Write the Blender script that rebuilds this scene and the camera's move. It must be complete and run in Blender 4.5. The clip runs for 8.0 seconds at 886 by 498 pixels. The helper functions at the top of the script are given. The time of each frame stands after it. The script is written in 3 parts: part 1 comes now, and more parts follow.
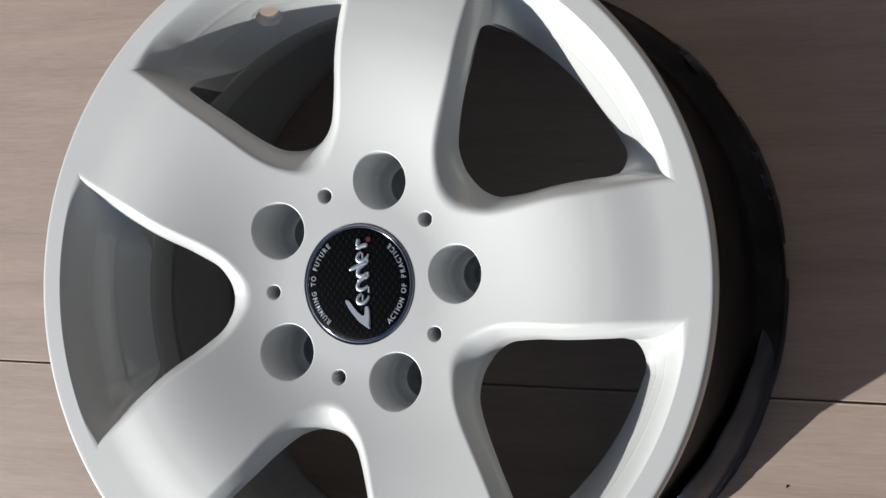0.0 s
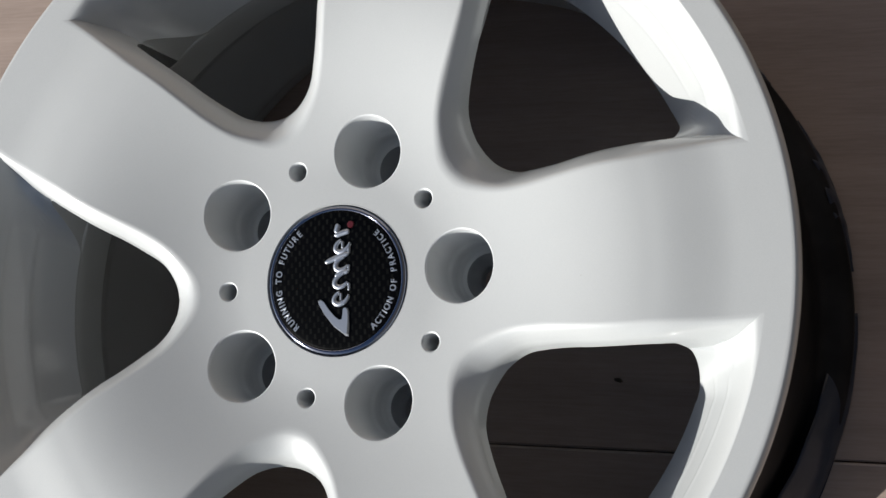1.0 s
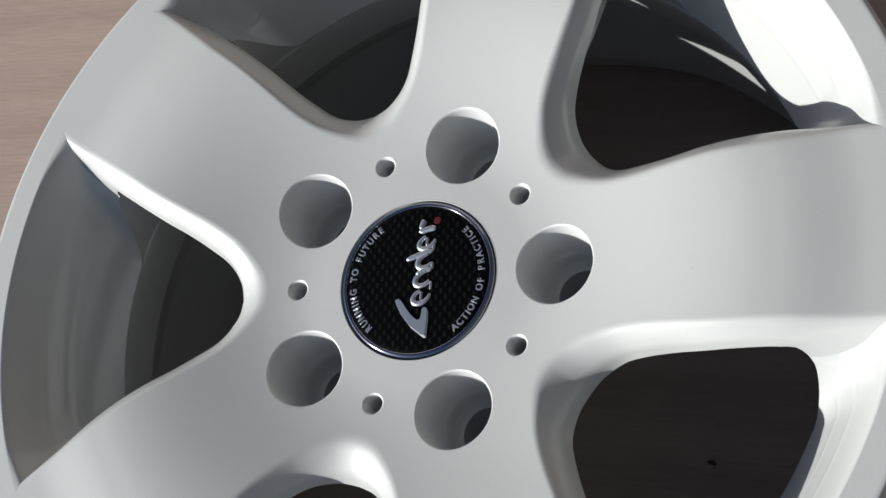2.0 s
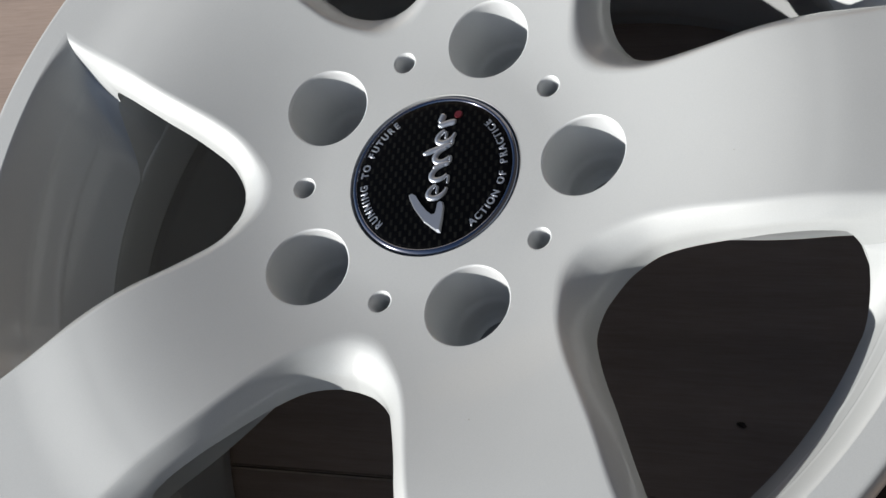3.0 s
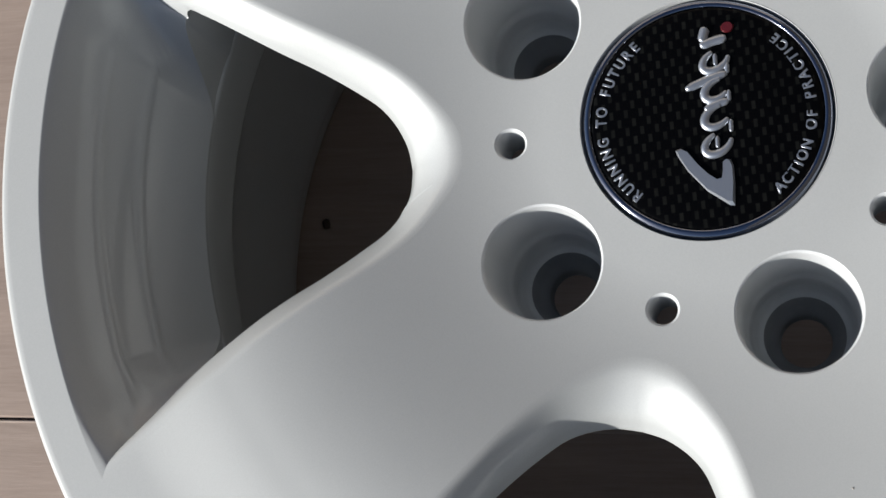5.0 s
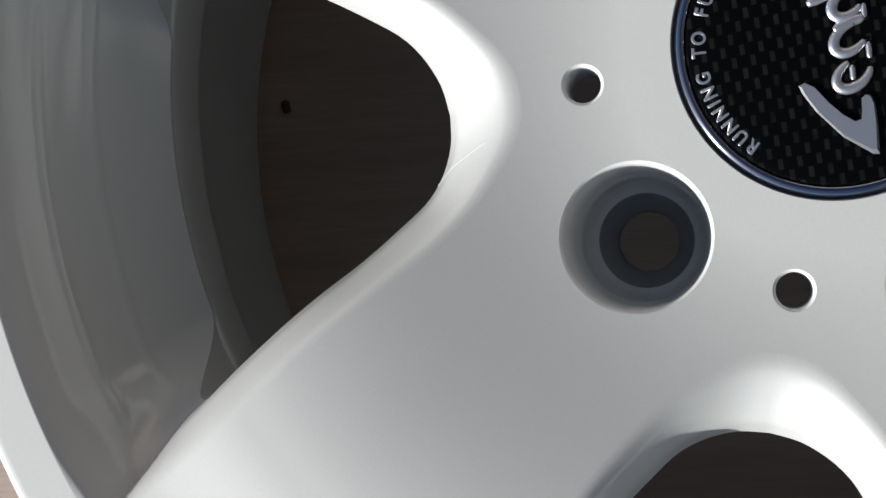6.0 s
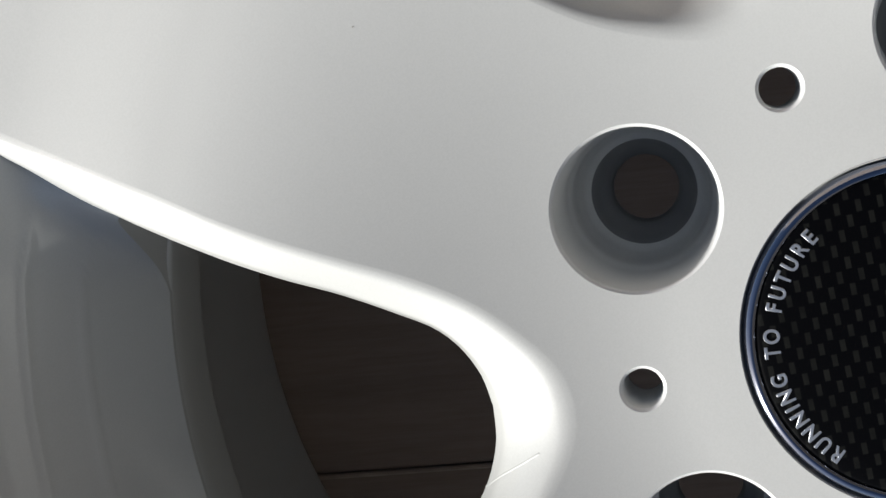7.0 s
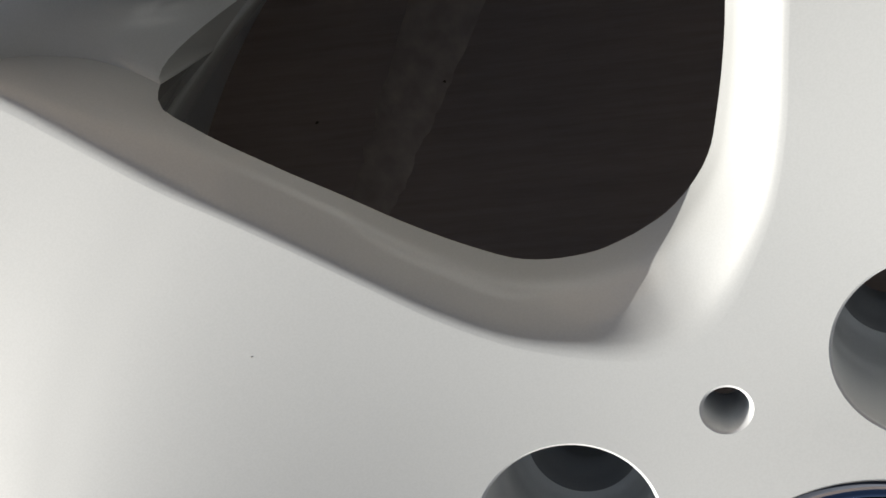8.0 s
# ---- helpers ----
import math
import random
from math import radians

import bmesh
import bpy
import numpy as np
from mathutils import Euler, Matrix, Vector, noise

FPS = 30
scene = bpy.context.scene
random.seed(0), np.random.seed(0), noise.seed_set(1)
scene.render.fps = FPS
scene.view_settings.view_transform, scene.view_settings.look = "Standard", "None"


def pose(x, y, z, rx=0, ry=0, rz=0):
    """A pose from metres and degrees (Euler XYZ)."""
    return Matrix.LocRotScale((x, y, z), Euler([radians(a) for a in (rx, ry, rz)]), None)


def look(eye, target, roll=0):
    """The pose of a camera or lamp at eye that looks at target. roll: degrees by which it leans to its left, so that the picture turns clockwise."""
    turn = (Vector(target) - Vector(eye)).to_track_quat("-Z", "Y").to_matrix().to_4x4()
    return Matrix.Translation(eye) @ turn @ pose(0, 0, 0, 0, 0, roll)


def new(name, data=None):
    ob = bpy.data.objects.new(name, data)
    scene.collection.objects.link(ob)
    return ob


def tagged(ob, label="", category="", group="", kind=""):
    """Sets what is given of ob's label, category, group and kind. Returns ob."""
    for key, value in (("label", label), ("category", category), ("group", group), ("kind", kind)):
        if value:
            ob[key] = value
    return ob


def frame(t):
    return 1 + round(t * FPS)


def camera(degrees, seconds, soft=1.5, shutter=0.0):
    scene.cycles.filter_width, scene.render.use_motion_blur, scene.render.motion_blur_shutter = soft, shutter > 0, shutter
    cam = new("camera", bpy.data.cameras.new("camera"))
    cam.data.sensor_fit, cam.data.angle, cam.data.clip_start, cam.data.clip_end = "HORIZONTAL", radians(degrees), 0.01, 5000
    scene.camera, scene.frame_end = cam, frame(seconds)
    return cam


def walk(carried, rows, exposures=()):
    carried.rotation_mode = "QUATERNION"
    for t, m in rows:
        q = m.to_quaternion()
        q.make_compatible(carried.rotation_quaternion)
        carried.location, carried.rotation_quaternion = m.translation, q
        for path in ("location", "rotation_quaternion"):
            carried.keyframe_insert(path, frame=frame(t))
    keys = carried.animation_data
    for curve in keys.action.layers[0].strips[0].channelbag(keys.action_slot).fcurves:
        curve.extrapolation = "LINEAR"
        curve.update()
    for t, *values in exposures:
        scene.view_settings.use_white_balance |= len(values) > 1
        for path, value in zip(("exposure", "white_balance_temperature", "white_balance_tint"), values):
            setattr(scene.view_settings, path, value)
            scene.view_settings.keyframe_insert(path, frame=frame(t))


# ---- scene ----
cam = camera(32.16, 8.0)
walk(cam, [
    (0.0, pose(0.3794, -0.0391, 0.9814, 1.611, 22.624, -5.156)),
    (0.5, pose(0.3141, -0.0729, 0.8951, 4.548, 20.698, -4.398)),
    (1.0, pose(0.2853, -0.1108, 0.8183, 8.995, 20.875, -3.150)),
    (1.5, pose(0.2624, -0.1520, 0.7793, 14.978, 21.446, -0.783)),
    (2.0, pose(0.2408, -0.2102, 0.7395, 21.352, 21.925, 2.275)),
    (2.2, pose(0.2335, -0.2287, 0.7238, 22.334, 21.753, 3.252)),
    (3.3, pose(0.1922, -0.2816, 0.6539, 27.922, 20.987, 4.946)),
    (3.5, pose(0.1715, -0.2617, 0.6522, 27.106, 20.900, 4.134)),
    (4.0, pose(0.1192, -0.2149, 0.6481, 22.629, 20.021, 2.098)),
    (4.5, pose(0.0732, -0.1741, 0.6273, 17.494, 18.058, -0.514)),
    (5.0, pose(0.0267, -0.1299, 0.6003, 12.623, 15.072, -3.905)),
    (5.2, pose(0.0011, -0.1181, 0.5859, 10.816, 12.863, -5.040)),
    (6.3, pose(-0.0323, -0.0121, 0.5190, -2.418, 10.168, -10.369)),
    (6.5, pose(-0.0343, 0.0098, 0.5135, -3.844, 9.907, -11.022)),
    (7.0, pose(-0.0297, 0.0616, 0.4929, -7.187, 9.541, -13.232)),
    (7.5, pose(-0.0208, 0.1116, 0.4642, -12.130, 8.885, -13.941)),
    (7.8, pose(-0.0128, 0.1354, 0.4506, -14.156, 8.601, -13.881)),
    (8.0, pose(-0.0044, 0.1505, 0.4446, -15.614, 8.516, -14.078)),
], exposures=[(0.0, 0.76, 6100, 10), (1.0, 0.70, 6100, 10), (4.5, 0.62, 6100, 10), (6.5, 0.97, 6200, 10), (8.0, 0.87, 6400, 10)])

# ---- light: low sun over an open terrace, clear sky ----
SUN_AZ, SUN_EL = 207.2, 22.9          # where the sun stands, degrees from +x, and its height
sun_dir = Vector((math.cos(radians(SUN_AZ)) * math.cos(radians(SUN_EL)),
                  math.sin(radians(SUN_AZ)) * math.cos(radians(SUN_EL)), math.sin(radians(SUN_EL))))
world = bpy.data.worlds.new("sky")
scene.world = world
world.use_nodes = True
wn = world.node_tree
sky = wn.nodes.new("ShaderNodeTexSky")
sky.sky_type, sky.sun_disc = "NISHITA", False
sky.air_density, sky.dust_density, sky.ozone_density = 0.9, 1.2, 0.9
sky.sun_elevation = radians(SUN_EL)
sky.sun_rotation = math.atan2(sun_dir.x, sun_dir.y)
wn.links.new(sky.outputs["Color"], wn.nodes["Background"].inputs["Color"])
wn.nodes["Background"].inputs["Strength"].default_value = 0.053
sun = new("sun", bpy.data.lights.new("sun", "SUN"))
sun.data.energy, sun.data.angle, sun.data.color = 4.4, radians(0.53), (1.0, 0.935, 0.835)
sun.matrix_world = look(sun_dir * 10, (0, 0, 0))


# ---- materials ----
def material(name, base, rough=0.5, metal=0.0, coat=0.0, coat_rough=0.1):
    m = bpy.data.materials.new(name)
    m.use_nodes = True
    b = m.node_tree.nodes["Principled BSDF"]
    b.inputs["Base Color"].default_value = (*base, 1)
    b.inputs["Roughness"].default_value = rough
    b.inputs["Metallic"].default_value = metal
    b.inputs["Coat Weight"].default_value = coat
    b.inputs["Coat Roughness"].default_value = coat_rough
    return m, m.node_tree, b


def add(tree, kind, **values):
    n = tree.nodes.new(kind)
    for k, v in values.items():
        n.inputs[k.replace("_", " ")].default_value = v
    return n


def coords(tree, scale=(1, 1, 1), turn=0.0):
    tc = tree.nodes.new("ShaderNodeTexCoord")
    mp = add(tree, "ShaderNodeMapping", Scale=scale, Rotation=(0, 0, turn))
    tree.links.new(tc.outputs["Object"], mp.inputs["Vector"])
    return mp.outputs["Vector"]


def noise_tex(tree, vec, scale, detail=4.0, rough=0.5):
    n = add(tree, "ShaderNodeTexNoise", Scale=scale, Detail=detail, Roughness=rough)
    tree.links.new(vec, n.inputs["Vector"])
    return n.outputs["Fac"]


def ramp(tree, fac, stops):
    n = tree.nodes.new("ShaderNodeValToRGB")
    e = n.color_ramp.elements
    for k, (p, c) in enumerate(stops):
        el = e[k] if k < 2 else e.new(p)
        el.position, el.color = p, (*c, 1)
    tree.links.new(fac, n.inputs["Fac"])
    return n.outputs["Color"]


def mix(tree, fac, a, b, blend="MIX"):
    n = tree.nodes.new("ShaderNodeMix")
    n.data_type, n.blend_type = "RGBA", blend
    for sock, v in ((n.inputs["Factor"], fac), (n.inputs[6], a), (n.inputs[7], b)):
        if hasattr(v, "is_linked"):
            tree.links.new(v, sock)
        else:
            sock.default_value = v
    return n.outputs[2]


def bump(tree, bsdf, height, strength, distance):
    n = add(tree, "ShaderNodeBump", Strength=strength, Distance=distance)
    tree.links.new(height, n.inputs["Height"])
    tree.links.new(n.outputs["Normal"], bsdf.inputs["Normal"])


def silver_paint(name, base, rough, metal, coat):
    m, t, b = material(name, base, rough, metal, coat, 0.07)
    v = coords(t)
    cloud = noise_tex(t, v, 18, 3)
    col = ramp(t, cloud, [(0.3, tuple(c * 0.97 for c in base)), (0.7, tuple(min(1, c * 1.02) for c in base))])
    flake = noise_tex(t, v, 2600, 1)
    col = mix(t, 0.06, col, ramp(t, flake, [(0.35, (0.3, 0.3, 0.3)), (0.65, (1, 1, 1))]), "MULTIPLY")
    t.links.new(col, b.inputs["Base Color"])
    bump(t, b, noise_tex(t, v, 900, 2), 0.05, 0.0002)
    return m


SILVER = silver_paint("silver_paint", (0.480, 0.498, 0.498), 0.55, 0.06, 0.65)
BARREL = silver_paint("barrel_paint", (0.40, 0.415, 0.42), 0.38, 0.1, 0.35)
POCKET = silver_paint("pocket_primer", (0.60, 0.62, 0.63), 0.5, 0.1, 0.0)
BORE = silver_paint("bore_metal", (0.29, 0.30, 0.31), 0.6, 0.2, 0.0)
# near-black tone over the whole outside of the barrel
DARK_RIM, dk_t, dk_b = material("dark_barrel", (0.012, 0.012, 0.013), 0.5)
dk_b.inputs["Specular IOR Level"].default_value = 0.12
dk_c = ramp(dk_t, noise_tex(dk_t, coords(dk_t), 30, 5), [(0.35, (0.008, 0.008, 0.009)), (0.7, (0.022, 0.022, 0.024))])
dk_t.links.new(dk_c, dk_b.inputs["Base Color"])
CHROME, _, _ = material("chrome_trim", (0.22, 0.24, 0.30), 0.11, 1.0)
LETTER, _, _ = material("silver_lettering", (0.46, 0.49, 0.54), 0.40, 0.9)
RED, _, _ = material("red_dot", (0.075, 0.006, 0.009), 0.35, 0.0, 0.5)


def carbon_material():
    """Black weave: short upright lighter dashes in staggered columns under a clear coat."""
    m, t, b = material("carbon_pattern", (0.003, 0.003, 0.0035), 0.4, 0.0, 0.10, 0.02)
    b.inputs["Specular IOR Level"].default_value = 0.05
    sep = t.nodes.new("ShaderNodeSeparateXYZ")
    t.links.new(coords(t), sep.inputs[0])

    def maths(op, x, y=0.0):
        n = t.nodes.new("ShaderNodeMath")
        n.operation = op
        for sock, v in zip(n.inputs, (x, y)):
            if hasattr(v, "is_linked"):
                t.links.new(v, sock)
            else:
                sock.default_value = v
        return n.outputs[0]
    col = maths("DIVIDE", sep.outputs["X"], 0.00205)
    fx = maths("FRACT", col)
    stagger = maths("MULTIPLY", maths("FLOOR", col), 0.5)
    fy = maths("FRACT", maths("ADD", maths("DIVIDE", sep.outputs["Y"], 0.0052), stagger))
    on = maths("MULTIPLY", maths("MULTIPLY", maths("GREATER_THAN", fx, 0.22), maths("LESS_THAN", fx, 0.74)), maths("LESS_THAN", fy, 0.44))
    shade = maths("MULTIPLY", on, noise_tex(t, coords(t), 240, 2))
    t.links.new(ramp(t, shade, [(0.0, (0.0009, 0.0009, 0.0011)), (0.7, (0.0085, 0.009, 0.0083))]), b.inputs["Base Color"])
    return m


CARBON = carbon_material()


def board_material():
    m, t, b = material("wood_grain_board", (0.3, 0.24, 0.2), 0.55)
    tc = t.nodes.new("ShaderNodeTexCoord")
    info = t.nodes.new("ShaderNodeObjectInfo")
    shift = t.nodes.new("ShaderNodeVectorMath")
    shift.operation = "MULTIPLY_ADD"
    t.links.new(info.outputs["Random"], shift.inputs[0])
    shift.inputs[1].default_value = (7.0, 3.0, 0.0)
    t.links.new(tc.outputs["Object"], shift.inputs[2])
    mp = add(t, "ShaderNodeMapping", Scale=(1.0, 15.0, 1.0))
    t.links.new(shift.outputs[0], mp.inputs["Vector"])
    v = mp.outputs["Vector"]
    fine = noise_tex(t, v, 42, 8, 0.68)
    broad = noise_tex(t, v, 5, 5, 0.6)
    plain = noise_tex(t, shift.outputs[0], 7, 5, 0.6)
    streak = noise_tex(t, v, 1.6, 9, 0.75)
    col = ramp(t, fine, [(0.25, (0.262, 0.204, 0.170)), (0.52, (0.345, 0.272, 0.230)), (0.78, (0.405, 0.327, 0.280))])
    col = mix(t, 0.35, col, ramp(t, broad, [(0.3, (0.24, 0.185, 0.155)), (0.7, (0.37, 0.295, 0.25))]))
    col = mix(t, 0.35, col, ramp(t, plain, [(0.3, (0.8, 0.8, 0.8)), (0.7, (1, 1, 1))]), "MULTIPLY")
    col = mix(t, 0.4, col, ramp(t, streak, [(0.36, (0.62, 0.60, 0.585)), (0.50, (0.95, 0.95, 0.95)), (0.64, (1.16, 1.14, 1.12))]), "MULTIPLY")
    t.links.new(col, b.inputs["Base Color"])
    bump(t, b, fine, 0.22, 0.0005)
    return m


BOARD = board_material()
JOINT, _, _ = material("dark_joint", (0.06, 0.05, 0.043), 0.9)
GROUND, gr_t, gr_b = material("dry_soil", (0.2, 0.18, 0.15), 0.95)
gr_t.links.new(ramp(gr_t, noise_tex(gr_t, coords(gr_t), 3, 8), [(0.3, (0.13, 0.115, 0.09)), (0.7, (0.24, 0.215, 0.18))]), gr_b.inputs["Base Color"])
# dark surface of the added sky blocker on the +x side
BLOCK_DARK, cl_t, cl_b = material("dark_blocker", (0.07, 0.06, 0.05), 0.8)
cl_t.links.new(ramp(cl_t, noise_tex(cl_t, coords(cl_t, (1, 1, 8)), 6, 6), [(0.3, (0.025, 0.022, 0.019)), (0.7, (0.045, 0.040, 0.035))]), cl_b.inputs["Base Color"])
# beige surface of the added light reflector on the +y side
BOUNCE_BEIGE, re_t, re_b = material("beige_bounce", (0.32, 0.27, 0.22), 0.9)
re_t.links.new(ramp(re_t, noise_tex(re_t, coords(re_t), 9, 6), [(0.3, (0.56, 0.475, 0.39)), (0.7, (0.66, 0.57, 0.48))]), re_b.inputs["Base Color"])
DUST, _, _ = material("grey_dust", (0.34, 0.33, 0.31), 0.9)
PALE_GRIT, _, _ = material("pale_grit", (0.62, 0.58, 0.53), 0.8)
SPECK, _, _ = material("dark_crumb", (0.06, 0.042, 0.03), 0.9)


# ---- building helpers ----
def mesh_of(name, verts, faces, mat, normals=None, smooth=True):
    me = bpy.data.meshes.new(name)
    me.from_pydata([tuple(v) for v in verts], [], [tuple(f) for f in faces])
    me.materials.append(mat)
    if smooth:
        me.polygons.foreach_set("use_smooth", [True] * len(me.polygons))
    me.update()
    if normals is not None:
        me.normals_split_custom_set_from_vertices([tuple(n) for n in normals])
    return me


def part(name, me, parent, label=""):
    ob = new(name, me)
    ob.parent = parent
    return tagged(ob, label)


def from_bmesh(name, bm, mat, smooth=False):
    me = bpy.data.meshes.new(name)
    bm.to_mesh(me)
    bm.free()
    me.materials.append(mat)
    if smooth:
        me.polygons.foreach_set("use_smooth", [True] * len(me.polygons))
    return me


def pchip(xs, ys, x):
    """Monotone cubic through the points."""
    xs, ys, x = np.asarray(xs, float), np.asarray(ys, float), np.asarray(x, float)
    h, d = np.diff(xs), np.diff(ys) / np.diff(xs)
    m = np.zeros(len(xs))
    m[0], m[-1] = d[0], d[-1]
    for k in range(1, len(xs) - 1):
        m[k] = 0 if d[k - 1] * d[k] <= 0 else 2 * d[k - 1] * d[k] / (d[k - 1] + d[k])
    i = np.clip(np.searchsorted(xs, x) - 1, 0, len(h) - 1)
    s = (x - xs[i]) / h[i]
    return (ys[i] * (1 + 2 * s) * (1 - s) ** 2 + m[i] * h[i] * s * (1 - s) ** 2
            + ys[i + 1] * s * s * (3 - 2 * s) + m[i + 1] * h[i] * s * s * (s - 1))


def lathe(profile, centre=(0, 0), steps=96):
    """A surface turned round a vertical axis; profile rows (radius, height)."""
    verts, faces = [], []
    for r, z in profile:
        for k in range(steps):
            a = 2 * math.pi * k / steps
            verts.append((centre[0] + r * math.cos(a), centre[1] + r * math.sin(a), z))
    for j in range(len(profile) - 1):
        for k in range(steps):
            k2 = (k + 1) % steps
            faces.append((j * steps + k, (j + 1) * steps + k, (j + 1) * steps + k2, j * steps + k2))
    return verts, faces


def rounded(profile, radius=0.002, n=4):
    """The profile with its inner corners rounded."""
    out = [profile[0]]
    for a, b, c in zip(profile, profile[1:], profile[2:]):
        a, b, c = np.array(a), np.array(b), np.array(c)
        r = min(radius, np.linalg.norm(b - a) * 0.45, np.linalg.norm(c - b) * 0.45)
        p = b + (a - b) / np.linalg.norm(a - b) * r
        q = b + (c - b) / np.linalg.norm(c - b) * r
        for k in range(n + 1):
            s = k / n
            out.append(tuple(p * (1 - s) ** 2 + 2 * b * s * (1 - s) + q * s * s))
    return out + [profile[-1]]


# ---- floor of wood-grain boards ----
H = 0.1919                    # height of the wheel's hub face over the floor
BOARD_TURN, SEAM = -0.1129, -0.0675
BOARD_W, GAP = 0.40, 0.0007
ground = new("ground", mesh_of("ground", [(-900, -900, -0.06), (900, -900, -0.06), (900, 900, -0.06), (-900, 900, -0.06)],
                               [(0, 1, 2, 3)], GROUND, smooth=False))
tagged(ground, "bare dry soil round the terrace", "ground", kind="structure")
# unseen dark slab, added to keep sky light from +x off the wheel
bm = bmesh.new()
bmesh.ops.create_cube(bm, size=1, matrix=pose(1.2, -1.15, 1.77) @ Matrix.Diagonal((0.2, 6.7, 3.6, 1)))
sky_block_east = new("sky_block_east", from_bmesh("sky_block_east", bm, BLOCK_DARK))
tagged(sky_block_east, "unseen dark brown slab added to block sky light", "wall", kind="structure")
# unseen beige slab, added as a reflector that warms the window flanks
bm = bmesh.new()
bmesh.ops.create_cube(bm, size=1, matrix=pose(-0.4, 2.1, 0.97) @ Matrix.Diagonal((2.99, 0.2, 2.0, 1)))
bounce_north = new("bounce_north", from_bmesh("bounce_north", bm, BOUNCE_BEIGE))
tagged(bounce_north, "unseen beige slab added to bounce warm light onto the wheel", "wall", kind="structure")
bm = bmesh.new()
bmesh.ops.create_cube(bm, size=1, matrix=pose(0, 0, -0.036) @ Matrix.Diagonal((9.6, 8.0, 0.04, 1)))
floor = new("floor", from_bmesh("floor", bm, JOINT))
floor.matrix_world = pose(0, 0, 0, 0, 0, math.degrees(BOARD_TURN))
tagged(floor, "terrace floor of brown wood-grain boards with thin joints", "floor", kind="structure")


# ---- the alloy wheel ----
ROT = [radians(72 * k) for k in range(5)]
R_LIP, R_CAP = 0.1957, 0.0350
R_FACE = 0.1968


def smooth(a, b, r):
    k = np.clip((np.asarray(r, float) - a) / (b - a), 0, 1)
    return k * k * (3 - 2 * k)


def face_z(r):
    """Height of the front over the bolt circle: slightly dished hub, spokes rising outwards, a soft step down before the lip."""
    r = np.asarray(r, float)
    return 0.0167 * smooth(0.046, 0.147, r) - 0.0009 - 0.0021 * smooth(0.152, 0.184, r)


# one window, in its own axes: x outwards along its middle, y across; half of it, mirrored
UP_X = [0.0685, 0.0690, 0.0710, 0.0750, 0.0834, 0.0950, 0.1075, 0.1190, 0.1290, 0.1380, 0.1470, 0.1560, 0.1650, 0.1761]
UP_Y = [0.0, 0.0045, 0.0095, 0.0152, 0.0245, 0.0330, 0.0400, 0.0466, 0.0530, 0.0594, 0.0652, 0.0710, 0.0770, 0.0853]
LOW_X = [0.0874, 0.0879, 0.0900, 0.0942, 0.1012, 0.1112, 0.1208, 0.1310, 0.1403, 0.1458, 0.1498, 0.1522, 0.1536]
LOW_Y = [0.0, 0.0055, 0.0120, 0.0186, 0.0243, 0.0311, 0.0367, 0.0432, 0.0494, 0.0530, 0.0557, 0.0563, 0.0564]
LOW_Z = [-0.0129, -0.0122, -0.0109, -0.0082, -0.0046, -0.0009, 0.0026, 0.0053, 0.0060, 0.0052, 0.0034, 0.0002, -0.0040]
EDGE_R, EDGE_Z = 0.1648, -0.0385
N_ARM, N_CORNER, N_ARC = 40, 12, 16


def resample(pts, n, power=1.0):
    pts = np.asarray(pts, float)
    d = np.concatenate([[0], np.cumsum(np.linalg.norm(np.diff(pts, axis=0), axis=1))])
    s = np.linspace(0, 1, n) ** power * d[-1]
    return np.stack([pchip(d, pts[:, k], s) for k in range(pts.shape[1])], 1)


def window_loops():
    """Half loops (y >= 0) of the upper and lower edge of a window, from its inner tip to the middle of its outer side.
    The first N_ARM points follow the spoke, the rest the rim."""
    up_arm = resample(np.stack([UP_X, UP_Y], 1), N_ARM, 1.15)
    a0 = math.atan2(up_arm[-1, 1], up_arm[-1, 0])
    up_arc = [(R_LIP * math.cos(a), R_LIP * math.sin(a)) for a in np.linspace(a0, 0, N_CORNER + N_ARC + 1)[1:]]
    up = np.concatenate([up_arm, up_arc])
    low_arm = resample(np.stack([LOW_X, LOW_Y, LOW_Z], 1), N_ARM, 1.15)
    # tight outer corner, then down to the narrow waist of the barrel
    p0 = low_arm[-1, :2]
    a1 = radians(12.5)
    p3 = np.array([EDGE_R * math.cos(a1), EDGE_R * math.sin(a1)])
    d3 = np.array([-math.sin(a1), math.cos(a1)])
    p1, p2 = p0 + np.array([0.0050, 0.0002]), p3 * 1.009 + d3 * 0.009
    corner = []
    for s in np.linspace(0, 1, N_CORNER + 1)[1:]:
        corner.append((1 - s) ** 3 * p0 + 3 * s * (1 - s) ** 2 * p1 + 3 * s * s * (1 - s) * p2 + s ** 3 * p3)
    low_arc = [(EDGE_R * math.cos(a), EDGE_R * math.sin(a)) for a in np.linspace(a1, 0, N_ARC + 1)[1:]]
    low = np.concatenate([low_arm[:, :2], corner, low_arc])
    z = np.concatenate([low_arm[:, 2], np.full(N_CORNER + N_ARC, LOW_Z[-1])])
    k = np.clip((np.arange(len(low)) - (N_ARM - 1)) / N_CORNER, 0, 1)
    z = z + (EDGE_Z - z) * k * k * (3 - 2 * k)
    return up, np.column_stack([low, z])


def mirrored(half):
    m = half[-2:0:-1].copy()
    m[:, 1] *= -1
    return np.concatenate([half, m])


UP_HALF, LOW_HALF = window_loops()
UP, LOW = mirrored(UP_HALF), mirrored(LOW_HALF)
N_LOOP, N_HALF = len(UP), len(UP_HALF)
ROWS = 61
VALVE, VALVE_Z = 1, -0.0190          # the window whose rim side has the valve hole, and its height


